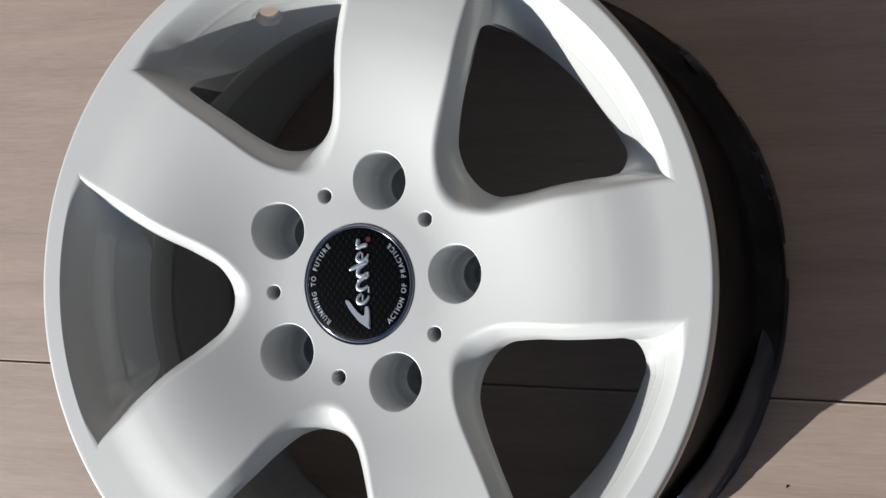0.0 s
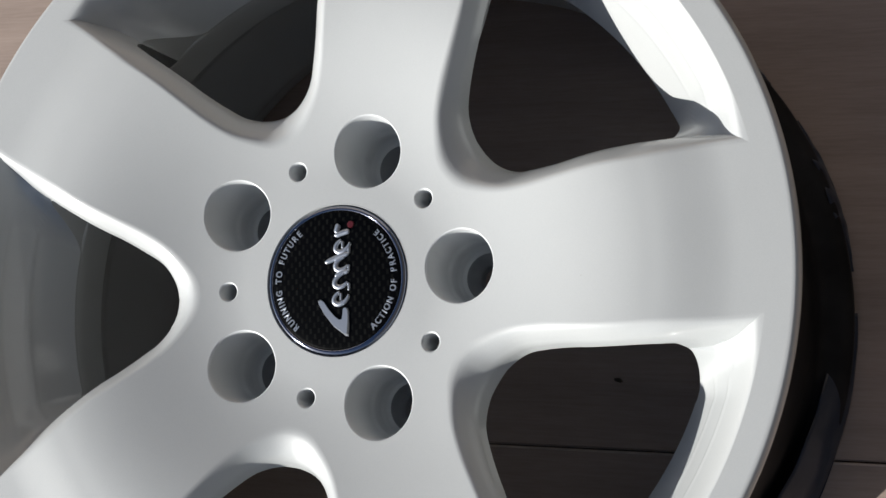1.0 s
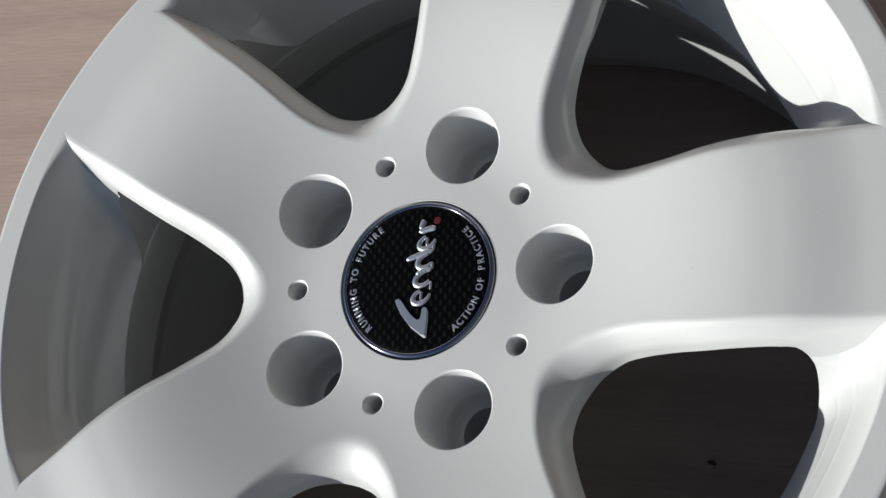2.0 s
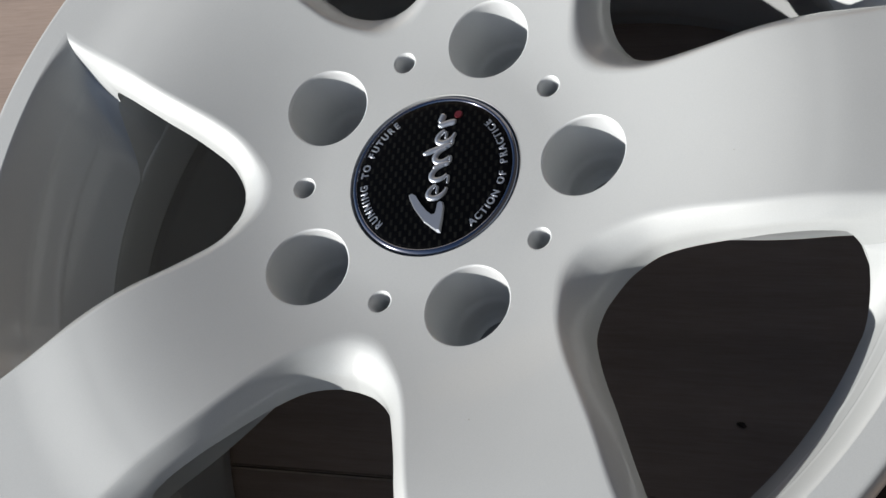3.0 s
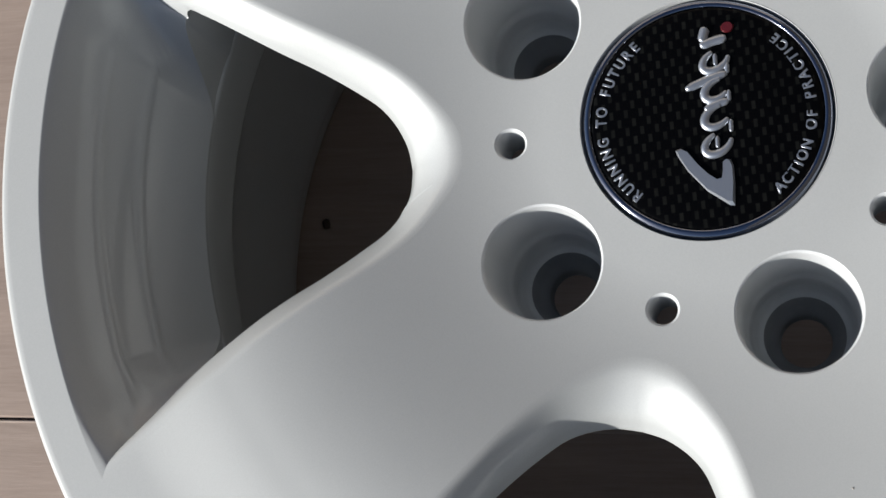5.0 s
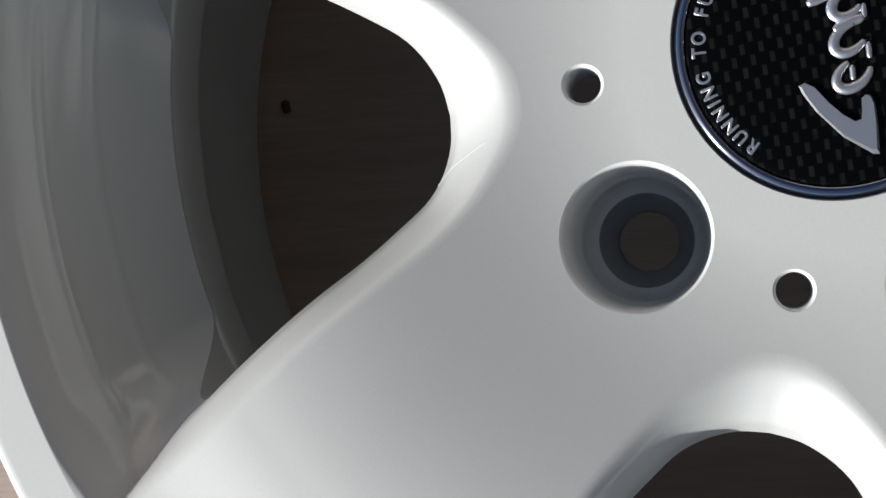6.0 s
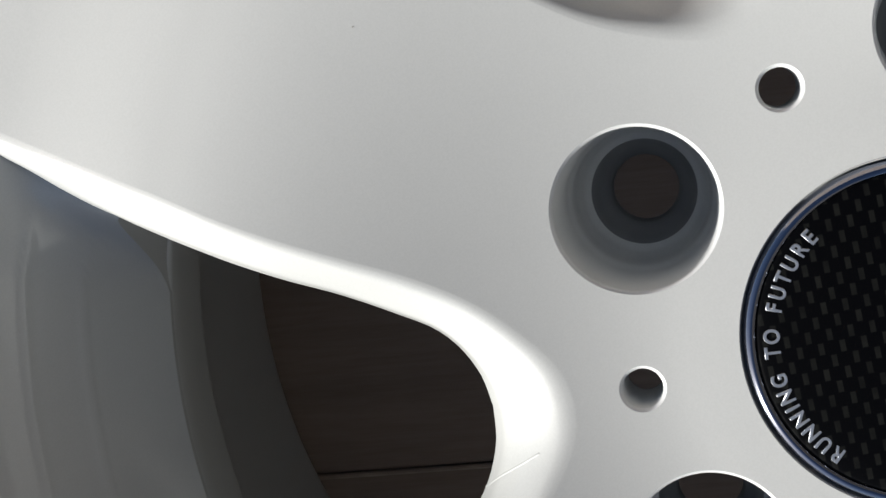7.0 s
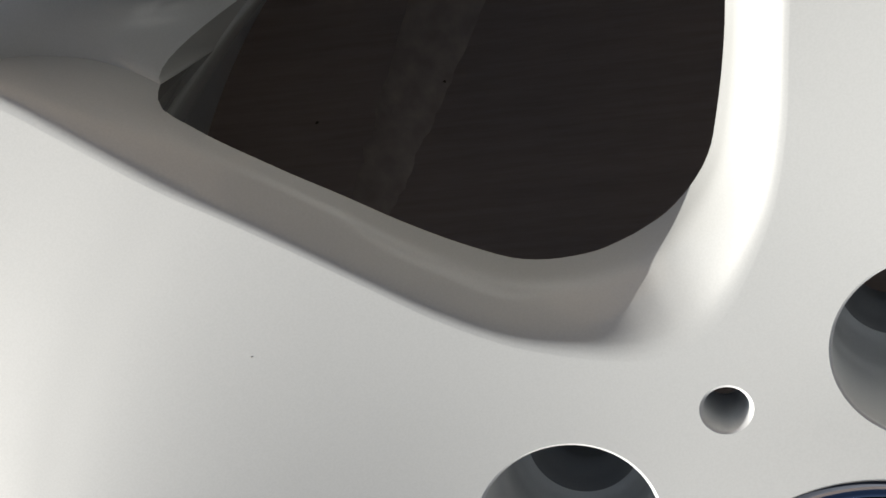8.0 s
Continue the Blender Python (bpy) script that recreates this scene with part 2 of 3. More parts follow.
def flank_profile():
    """Share of the way across and down, row by row, for the spoke side: flat shoulder, rounded edge, leaning flank, steeper foot."""
    pts = np.array(rounded([(0, 0), (0.10, 0.008), (0.20, 0.036), (0.31, 0.100), (0.44, 0.200), (0.60, 0.340), (0.83, 0.58), (1.0, 1.0)], 0.20, 6))
    d = np.concatenate([[0], np.cumsum(np.linalg.norm(np.diff(pts, axis=0), axis=1))])
    t = np.linspace(0, d[-1], ROWS)
    return np.interp(t, d, pts[:, 0]), np.interp(t, d, pts[:, 1])


CREASE = ([0, 0.10, 0.22, 0.33, 0.435, 0.57, 0.73, 0.91, 1.0], [0, 0.015, 0.14, 0.36, 0.61, 0.81, 0.95, 0.995, 1.0])
CREASE_BOW = np.array([0.0029, -0.0020])     # how far the crease bows towards the rim


def crease_profile():
    """Share of the way across and down, row by row, along the crease between spoke and rim: steep first, flat at its foot."""
    pts = np.array(CREASE).T
    d = np.concatenate([[0], np.cumsum(np.linalg.norm(np.diff(pts, axis=0), axis=1))])
    t = np.linspace(0, d[-1], ROWS)
    return pchip(d, pts[:, 0], t), pchip(d, pts[:, 1], t)


def wall_grid():
    """The wall of one window, rows from the upper to the lower edge: the spoke and hub side, and the rim side, which meet in a crease."""
    arm = np.arange(-(N_ARM - 1), N_ARM) % N_LOOP
    rim = np.arange(N_ARM - 1, N_LOOP - N_ARM + 2)
    zu = face_z(np.hypot(UP[:, 0], UP[:, 1]))
    fh, fk = flank_profile()
    ch, ck = crease_profile()
    out = []
    for cols, is_rim in ((arm, False), (rim, True)):
        rows = []
        u, lo, z_up = UP[cols], LOW[cols], zu[cols]
        for j in range(ROWS):
            s = j / (ROWS - 1)
            # rim and spoke side each turn into the crease that both share
            edge = np.minimum(np.arange(len(cols)), np.arange(len(cols))[::-1])
            e = np.clip(edge / (9.0 if is_rim else 7.0), 0, 1)
            e = e * e * (3 - 2 * e) if is_rim else e
            if is_rim:
                h0 = 3 * s * (1 - s) ** 2 * 0.15 + 3 * s * s * (1 - s) * 0.64 + s ** 3
                k0 = 3 * s * (1 - s) ** 2 * 0.01 + 3 * s * s * (1 - s) * 0.60 + s ** 3
            else:
                h0, k0 = fh[j], fk[j]
            h, k = ch[j] + (h0 - ch[j]) * e, ck[j] + (k0 - ck[j]) * e
            bow = (4 * ch[j] * (1 - ch[j]) * (1 - e))[:, None] * CREASE_BOW
            bow[:, 1] *= np.sign(u[:, 1])
            xy = u * (1 - h)[:, None] + lo[:, :2] * h[:, None] + bow
            skin = z_up if is_rim else z_up + (face_z(np.hypot(xy[:, 0], xy[:, 1])) - z_up) * e
            z = skin * (1 - k) + lo[:, 2] * k
            if is_rim:
                ridge = 0.00035 * np.exp(-((z + 0.002) / 0.0009) ** 2) + 0.00035 * np.exp(-((z + 0.0156) / 0.0009) ** 2)
                xy = xy * (1 - (ridge * np.clip((edge - 3) / 5.0, 0, 1) / np.hypot(xy[:, 0], xy[:, 1])))[:, None]
            rows.append(np.column_stack([xy, z]))
        g = np.stack(rows)
        n = np.cross(np.gradient(g, axis=1), np.gradient(g, axis=0))
        n /= np.linalg.norm(n, axis=2, keepdims=True) + 1e-12
        # make the normals face the inside of the window
        mid = np.array([0.135, 0.0, 0.05])
        n = np.where(((mid - g) * n).sum(2, keepdims=True) < 0, -n, n)
        n[0] = face_normal(u)
        out.append((g, n, cols))
    return out


def face_normal(p):
    r = np.maximum(np.hypot(p[:, 0], p[:, 1]), 1e-6)
    s = (face_z(r + 5e-5) - face_z(r - 5e-5)) / 1e-4
    n = np.column_stack([-s * p[:, 0] / r, -s * p[:, 1] / r, np.ones(len(r))])
    return n / np.linalg.norm(n, axis=1, keepdims=True)


def turned(p, a):
    c, s = math.cos(a), math.sin(a)
    q = np.array(p, float)
    q[..., 0], q[..., 1] = p[..., 0] * c - p[..., 1] * s, p[..., 0] * s + p[..., 1] * c
    return q


def inside(poly, pts):
    x, y = pts[:, 0][:, None], pts[:, 1][:, None]
    x0, y0 = poly[:, 0][None], poly[:, 1][None]
    x1, y1 = np.roll(poly[:, 0], -1)[None], np.roll(poly[:, 1], -1)[None]
    cross = ((y0 > y) != (y1 > y)) & (x < (x1 - x0) * (y - y0) / (y1 - y0 + 1e-15) + x0)
    return cross.sum(1) % 2 == 1


def circle(r, n, c=(0, 0)):
    a = np.linspace(0, 2 * math.pi, n, endpoint=False)
    return np.stack([c[0] + r * np.cos(a), c[1] + r * np.sin(a)], 1)


def plate(outer, holes, spacing):
    """A flat sheet between an outer loop and holes, as triangles."""
    from mathutils.geometry import delaunay_2d_cdt
    loops = [outer] + holes
    border = np.concatenate(loops)
    size = np.abs(outer).max()
    grid = []
    for j, y in enumerate(np.arange(-size, size, spacing * 0.866)):
        for x in np.arange(-size, size, spacing):
            grid.append((x + (j % 2) * spacing * 0.5, y))
    grid = np.array(grid)
    ok = inside(outer, grid)
    for hole in holes:
        ok &= ~inside(hole, grid)
    grid = grid[ok]
    near = np.array([np.min((border[:, 0] - x) ** 2 + (border[:, 1] - y) ** 2) for x, y in grid])
    grid = grid[near > (spacing * 0.55) ** 2]
    edges, base = [], 0
    for lp in loops:
        edges += [(base + k, base + (k + 1) % len(lp)) for k in range(len(lp))]
        base += len(lp)
    verts = np.concatenate([border, grid])
    res = delaunay_2d_cdt([Vector(v) for v in verts], edges, [], 0, 1e-7)
    vs = np.array([tuple(v) for v in res[0]])
    tris = np.array([tuple(f) for f in res[2]])
    mid = vs[tris].mean(1)
    keep = inside(outer, mid)
    for hole in holes:
        keep &= ~inside(hole, mid)
    return vs, tris[keep]


LUG_R, LUG_PITCH, PIN_R, PIN_PITCH = 0.0162, 0.060, 0.0040, 0.0549
lugs = [(LUG_PITCH * math.cos(a), LUG_PITCH * math.sin(a)) for a in ROT]
pins = [(PIN_PITCH * math.cos(a + radians(36)), PIN_PITCH * math.sin(a + radians(36))) for a in ROT]
WIN = [a + radians(36) for a in ROT]

wheel = new("alloy_wheel")
tagged(wheel, "silver painted five-spoke alloy wheel without tyre lying on the boards", "alloy wheel")

bevel = 0.0007
holes = [turned(UP, a) for a in WIN] + [circle(LUG_R + bevel, 72, c) for c in lugs] + [circle(PIN_R + bevel, 36, c) for c in pins]
holes.append(circle(R_CAP, 120))
fv, ft = plate(circle(R_FACE, 360), holes, 0.0034)
fr = np.hypot(fv[:, 0], fv[:, 1])
f_pos = np.column_stack([fv, face_z(fr)])
f_nor = face_normal(fv)
a_, b_, c_ = f_pos[ft[:, 0]], f_pos[ft[:, 1]], f_pos[ft[:, 2]]
flip = np.cross(b_ - a_, c_ - a_)[:, 2] < 0
ft[flip] = ft[flip][:, ::-1]
WALLS = wall_grid()

spot = {(round(x * 1e6), round(y * 1e6)): i for i, (x, y) in enumerate(fv)}
allv, alln, tri_list, tri_key = [f_pos], [f_nor], [], []
cen = fv[ft].mean(1)
cr, ca = np.hypot(cen[:, 0], cen[:, 1]), np.arctan2(cen[:, 1], cen[:, 0])
for f, r, a in zip(ft, cr, ca):
    tri_list.append(tuple(int(i) for i in f))
    tri_key.append("hub" if r < 0.088 else "rim" if r > R_LIP - 0.001 else int(round(math.degrees(a) / 72)) % 5)
base = len(f_pos)
wg, wnor, rim_cols = WALLS[1]
mid_i = len(rim_cols) // 2
valve_j = int(np.argmin(np.abs(wg[:, mid_i, 2] - VALVE_Z)))
valve_c, valve_n = wg[valve_j, mid_i].copy(), wnor[valve_j, mid_i].copy()
off = wg - valve_c
dist = np.linalg.norm(off, axis=2)
near = (dist < 0.017) & (dist > 1e-6)
scale = np.where(near, (0.0078 + dist * (0.017 - 0.0078) / 0.017) / np.maximum(dist, 1e-6), 1.0)
wg_valve = valve_c + off * scale[..., None]
for k, wa in enumerate(WIN):
    top_row = [spot.get((round(x * 1e6), round(y * 1e6))) for x, y in turned(UP, wa)]
    for is_rim, (g, n, cols) in enumerate(WALLS):
        m = len(cols)
        allv.append(turned(wg_valve if is_rim and k == VALVE else g, wa).reshape(-1, 3))
        alln.append(turned(n, wa).reshape(-1, 3))
        for j in range(ROWS - 1):
            for i in range(m - 1):
                q = [base + j * m + i, base + j * m + i + 1, base + (j + 1) * m + i + 1, base + (j + 1) * m + i]
                if j == 0 and not is_rim and top_row[cols[i]] is not None and top_row[cols[i + 1]] is not None:
                    q[0], q[1] = top_row[cols[i]], top_row[cols[i + 1]]
                p = g[j, i]
                if is_rim and k == VALVE and j in (valve_j - 1, valve_j) and i in (mid_i - 1, mid_i):
                    continue
                tri_list.append(tuple(q))
                if is_rim:
                    tri_key.append("rim")
                elif math.hypot(p[0], p[1]) < 0.1:
                    tri_key.append("hub")
                else:
                    tri_key.append((k if p[1] < 0 else k + 1) % 5)
        base += ROWS * m
allv, alln = np.concatenate(allv), np.concatenate(alln)
allv = allv + np.array([0, 0, H])


def subset(name, key):
    used, verts, nors, faces = {}, [], [], []
    for f, k in zip(tri_list, tri_key):
        if k != key:
            continue
        row = []
        for i in f:
            if i not in used:
                used[i] = len(verts)
                verts.append(allv[i])
                nors.append(alln[i])
            row.append(used[i])
        n = sum((Vector(nors[i]) for i in row), Vector())
        a, b, c = (Vector(verts[i]) for i in row[:3])
        if (b - a).cross(c - a).dot(n) < 0:
            row.reverse()
        faces.append(row)
    return mesh_of(name, verts, faces, SILVER, nors)


hub = part("hub", subset("hub", "hub"), wheel)
for k in range(5):
    part("spoke", subset("spoke", k), wheel)
rim = part("rim", subset("rim", "rim"), wheel, "silver painted outer rim lip")

# hollow back of hub and spokes, undercut behind the lower window edges
BACK_Z = -0.019


def drawn_in(lp, limit):
    r = np.hypot(lp[:, 0], lp[:, 1])[:, None]
    return np.where(r > limit, lp * limit / r, lp)


BACK = drawn_in(UP, 0.1635)
bv, bt = plate(circle(0.1640, 240), [turned(BACK, a) for a in WIN] + [circle(LUG_R, 40, c) for c in lugs]
               + [circle(PIN_R, 20, c) for c in pins] + [circle(0.030, 60)], 0.012)
b_mid = bv[bt].mean(1)
b_off = [min(abs((math.atan2(y, x) - w + math.pi) % (2 * math.pi) - math.pi) for w in WIN) for x, y in b_mid]
bt = bt[~((np.hypot(b_mid[:, 0], b_mid[:, 1]) > 0.1630) & (np.array(b_off) < radians(26)))]
part("back_face", mesh_of("back_face", np.column_stack([bv, np.full(len(bv), H + BACK_Z)]), bt, BARREL, smooth=False), wheel)
for a in WIN:
    pick = list(range(N_LOOP - N_ARM + 1, N_LOOP)) + list(range(N_ARM))
    top = turned(LOW[pick], a) + np.array([0, 0, H])
    mid = turned(np.column_stack([drawn_in(LOW[pick, :2] * 0.1 + UP[pick] * 0.9, 0.1648), LOW[pick, 2] - 0.004]), a) + np.array([0, 0, H])
    down = turned(np.column_stack([BACK[pick], np.full(len(pick), BACK_Z)]), a) + np.array([0, 0, H])
    n = len(pick)
    part("window_back", mesh_of("window_back", np.concatenate([top, mid, down]),
                                [(i + o, i + o + 1, n + i + o + 1, n + i + o) for o in (0, n) for i in range(n - 1)], BARREL), wheel)

# skirts that join the rim side of each window to the barrel
rc = WALLS[1][2]
for a in WIN:
    edge = LOW[rc]
    ang = np.arctan2(edge[:, 1], edge[:, 0])
    low_ring = np.column_stack([(EDGE_R + 0.0004) * np.cos(ang), (EDGE_R + 0.0004) * np.sin(ang), np.full(len(rc), -0.0440)])
    n = len(rc)
    verts = np.concatenate([turned(edge, a), turned(edge * 0.6 + low_ring * 0.4 - np.array([0, 0, 0.003]), a), turned(low_ring, a)]) + np.array([0, 0, H])
    faces = [(o + i, o + i + 1, o + n + i + 1, o + n + i) for o in (0, n) for i in range(n - 1)]
    for col, skirt in ((N_ARM - 1, 0), (N_LOOP - N_ARM + 1, n - 1)):
        ends = np.array([[*drawn_in(LOW[[col], :2] * 0.1 + UP[[col]] * 0.9, 0.1648)[0], LOW[col, 2] - 0.004], [*BACK[col], BACK_Z], [*(BACK[col] * 1.02), -0.044]])
        k = len(verts)
        verts = np.concatenate([verts, turned(ends, a) + np.array([0, 0, H])])
        faces += [(skirt, k, n + skirt), (k, k + 1, n + skirt), (k + 1, k + 2, n + skirt), (k + 2, 2 * n + skirt, n + skirt)]
    part("window_back", mesh_of("window_back", verts, faces, SILVER), wheel)

# barrel, from the narrow waist behind the spokes to the inner flange on the floor, and its outside
waist = rounded([(EDGE_R + 0.0045, H + EDGE_Z - 0.0016), (EDGE_R, H + EDGE_Z), (0.1648, H - 0.044), (0.1668, H - 0.067), (0.1706, H - 0.0705), (0.1720, H - 0.0735)], 0.004, 4)
inner = rounded([(0.1720, H - 0.0735), (0.1742, H - 0.080), (0.1772, H - 0.086), (0.1795, H - 0.112), (0.1801, H - 0.164), (0.1880, 0.012), (0.1884, 0.006), (0.1900, 0.0012)], 0.006, 4)
outer = rounded([(0.1900, 0.0012), (0.2035, 0.0006), (0.2085, 0.003), (0.2087, 0.009), (0.2045, 0.014), (0.1925, 0.017), (0.1905, 0.030), (0.1897, 0.100),
                 (0.1830, 0.111), (0.1725, 0.122), (0.1720, 0.150), (0.1790, 0.162), (0.1890, 0.170), (0.1900, 0.181),
                 (0.1925, 0.1885), (0.2040, 0.1905), (0.2080, 0.1945)], 0.004, 4)
v, f = lathe(waist, steps=200)
part("barrel_waist", mesh_of("barrel_waist", v, [x[::-1] for x in f], SILVER), wheel, "silver painted narrow waist of the barrel")
v, f = lathe(inner, steps=200)
barrel = part("barrel", mesh_of("barrel", v, [x[::-1] for x in f], BARREL), wheel, "grey painted barrel inside with stepped bands")
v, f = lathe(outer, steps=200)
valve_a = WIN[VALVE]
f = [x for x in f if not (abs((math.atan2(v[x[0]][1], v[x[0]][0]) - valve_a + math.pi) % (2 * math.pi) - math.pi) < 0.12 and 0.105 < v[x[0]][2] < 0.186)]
part("barrel_outside", mesh_of("barrel_outside", v, [x[::-1] for x in f], DARK_RIM), wheel, "near-black outside of the barrel")
lip = [(r, H + float(face_z(r))) for r in np.linspace(R_FACE, 0.2065, 9)]
lip_z = lip[-1][1]
lip += [(0.2074, lip_z - 0.0003), (0.2081, lip_z - 0.0011), (0.2086, lip_z - 0.0023), (0.2088, lip_z - 0.0042), (0.2087, H + 0.0070), (0.2080, 0.1945)]
v, f = lathe(lip, steps=360)
part("lip_edge", mesh_of("lip_edge", v, f, SILVER), wheel)

# valve hole: a counterbored sleeve through the rim
v, f = lathe([(0.0096, -0.0004), (0.0084, 0.0003), (0.0077, -0.0003), (0.0076, -0.0030), (0.0060, -0.0034), (0.0057, -0.0040), (0.0057, -0.0060)], steps=48)
sleeve = part("valve_hole", mesh_of("valve_hole", v, f, SILVER), wheel, "counterbored valve hole")
nw, cw = turned(valve_n, valve_a), turned(valve_c, valve_a)
sleeve.matrix_local = Matrix.Translation((cw[0], cw[1], cw[2] + H)) @ Vector(nw).to_track_quat("Z", "Y").to_matrix().to_4x4()

# lug pockets and pin holes
lug_prof = [(LUG_R + bevel, 0.0), (LUG_R + 0.0002, -0.0003), (LUG_R, -0.0010), (0.0158, -0.0270), (0.0149, -0.0300), (0.0146, -0.0370),
            (0.0132, -0.0405), (0.0117, -0.0418)]
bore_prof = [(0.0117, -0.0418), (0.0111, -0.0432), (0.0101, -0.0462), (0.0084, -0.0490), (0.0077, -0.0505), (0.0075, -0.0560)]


def sunk(profile, pitch, steps):
    """A turned pocket whose rim follows the face where it sinks in; it stands at the pitch radius, to be turned into place."""
    v, f = lathe(profile, (pitch, 0), steps)
    out = []
    for x, y, z in v:
        w = max(0.0, 1 + z / 0.006)
        out.append((x, y, H + z + w * float(face_z(math.hypot(x, y)))))
    return out, f


lug_me = mesh_of("lug_pocket", *sunk(rounded(lug_prof, 0.0012, 4), LUG_PITCH, 72), POCKET)
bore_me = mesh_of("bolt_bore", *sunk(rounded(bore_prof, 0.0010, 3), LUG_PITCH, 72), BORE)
pin_me = mesh_of("pin_hole", *sunk([(PIN_R + bevel, 0.0), (PIN_R + 0.0002, -0.0003), (PIN_R, -0.001), (PIN_R, -0.0185)], PIN_PITCH, 36), POCKET)
for a in ROT:
    pocket = part("lug_pocket", lug_me, wheel, "bare grey stepped bolt pocket")
    pocket.rotation_euler = (0, 0, a)
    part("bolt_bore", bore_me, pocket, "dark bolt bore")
    part("pin_hole", pin_me, wheel).rotation_euler = (0, 0, a + radians(36))

# fine casting line down the flank at the tip of one window
ag, an, a_cols = WALLS[0]
line = []
for j in range(18, ROWS):
    u = (j - 18) / (ROWS - 19)
    c = N_ARM - 1 + 4.0 + 4.5 * u
    i, w = int(c), c - int(c)
    line.append((ag[j, i] * (1 - w) + ag[j, i + 1] * w, an[j, i]))
verts, faces = [], []
for q, nq in line:
    side = np.cross(nq, line[-1][0] - line[0][0])
    side /= np.linalg.norm(side)
    for o, h in ((-0.00032, -0.00005), (0.0, 0.00016), (0.00032, -0.00005)):
        verts.append(turned(q + side * o + nq * h, WIN[2]) + np.array([0, 0, H]))
for j in range(len(line) - 1):
    for o in (0, 1):
        faces.append((j * 3 + o, j * 3 + o + 1, j * 3 + o + 4, j * 3 + o + 3))
part("casting_line", mesh_of("casting_line", verts, faces, SILVER), wheel)

# ---- centre cap ----
cap = new("center_cap")
cap.location = (0, 0, H - 0.0012)
tagged(cap, "black carbon-patterned wheel centre cap with chrome ring and raised silver writing", "wheel cap")


def cap_part(name, vf, mat, label="", parent=None):
    return part(name, mesh_of(name, vf[0], vf[1], mat), parent or cap, label)


cap_part("seat", lathe(rounded([(R_CAP, 0.0004), (0.0348, 0.0001), (0.0345, -0.0016), (0.0335, -0.0022)], 0.0003), steps=120), SILVER, "painted rim of the cap recess")
ring = cap_part("ring", lathe(rounded([(0.0345, -0.0022), (0.0343, -0.0004), (0.0337, 0.0006), (0.0328, 0.0011), (0.0321, 0.0009), (0.0318, 0.0004)], 0.0006), steps=160), CHROME, "blue-grey chrome ring")
dome = [(0.0318 * math.sin(u), 0.0004 + 0.0012 * (math.cos(u) - 0) * 1.0) for u in np.linspace(math.pi / 2, 0.0, 14)]
dome[-1] = (0.00002, dome[-1][1])
disc = cap_part("disc", lathe(dome, steps=120), CARBON, "glossy black carbon-pattern disc")
TOP = 0.0016


def outline_mesh(name, polys, z0, z1, mat, inset=0.25):
    """Raised shapes with bevelled sides, one mesh."""
    bm = bmesh.new()
    for poly in polys:
        poly = np.asarray(poly, float)
        c = poly.mean(0)
        small = c + (poly - c) * (1 - inset)
        lo = [bm.verts.new((*p, z0)) for p in poly]
        hi = [bm.verts.new((*p, z1)) for p in small]
        for i in range(len(lo)):
            j = (i + 1) % len(lo)
            bm.faces.new((lo[i], lo[j], hi[j], hi[i]))
        bm.faces.new(hi)
    bmesh.ops.recalc_face_normals(bm, faces=bm.faces)
    return from_bmesh(name, bm, mat)


def band_mesh(name, line, widths, z0, z1, mat):
    """A raised band along a line, rounded across, pointed or blunt where its width says so."""
    line, widths = np.asarray(line, float), np.asarray(widths, float)
    d = np.gradient(line, axis=0)
    d /= np.linalg.norm(d, axis=1, keepdims=True)
    side = np.column_stack([-d[:, 1], d[:, 0]])
    across = ((-1.0, 0.0), (-0.85, 0.55), (-0.5, 0.95), (0.0, 1.0), (0.5, 0.95), (0.85, 0.55), (1.0, 0.0))
    verts = [(*(p + n * w * a), z0 + (z1 - z0) * b) for p, n, w in zip(line, side, widths) for a, b in across]
    m = len(across)
    faces = [(i * m + k, i * m + k + 1, i * m + m + k + 1, i * m + m + k) for i in range(len(line) - 1) for k in range(m - 1)]
    faces += [tuple(range(m)), tuple(reversed(range(len(verts) - m, len(verts))))]
    bm = bmesh.new()
    vs = [bm.verts.new(v) for v in verts]
    for f in faces:
        bm.faces.new([vs[k] for k in f])
    bmesh.ops.recalc_face_normals(bm, faces=bm.faces)
    return from_bmesh(name, bm, mat, True)


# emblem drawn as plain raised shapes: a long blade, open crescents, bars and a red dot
mm = 0.001
EMB = (TOP - 0.0008, TOP + 0.0006)
blade = [(-9.6, -8.4), (-8.2, -7.9), (-6.6, -9.0), (-3.9, -13.2), (-0.9, -16.9), (1.6, -18.9), (3.1, -18.6), (3.6, -16.4), (3.9, -13.6), (4.9, -12.9), (5.9, -13.3), (6.5, -15.2), (6.3, -20.3), (5.5, -26.4), (4.2, -26.2), (-1.6, -21.6), (-6.6, -15.0), (-9.0, -10.4)]
part("emblem_blade", outline_mesh("emblem_blade", [[(x * mm, y * mm) for x, y in blade]], *EMB, LETTER, 0.12), cap, "raised silver blade shape")


def crescent(cx, cy, a, b, start, sweep, w):
    """An open slanted oval band, thick on its back and tapering to both tips."""
    t = np.radians(start) + np.radians(sweep) * np.linspace(0, 1, 36)
    x, y = a * np.cos(t), b * np.sin(t)
    u = np.linspace(0, 1, 36)
    line = np.column_stack([cx + x, cy + y + 0.30 * x]) * mm
    part("emblem_crescent", band_mesh("emblem_crescent", line, (0.45 + 0.55 * np.sin(np.pi * u) ** 0.7) * 1.3 * w * mm, *EMB, LETTER), cap, "raised silver crescent")


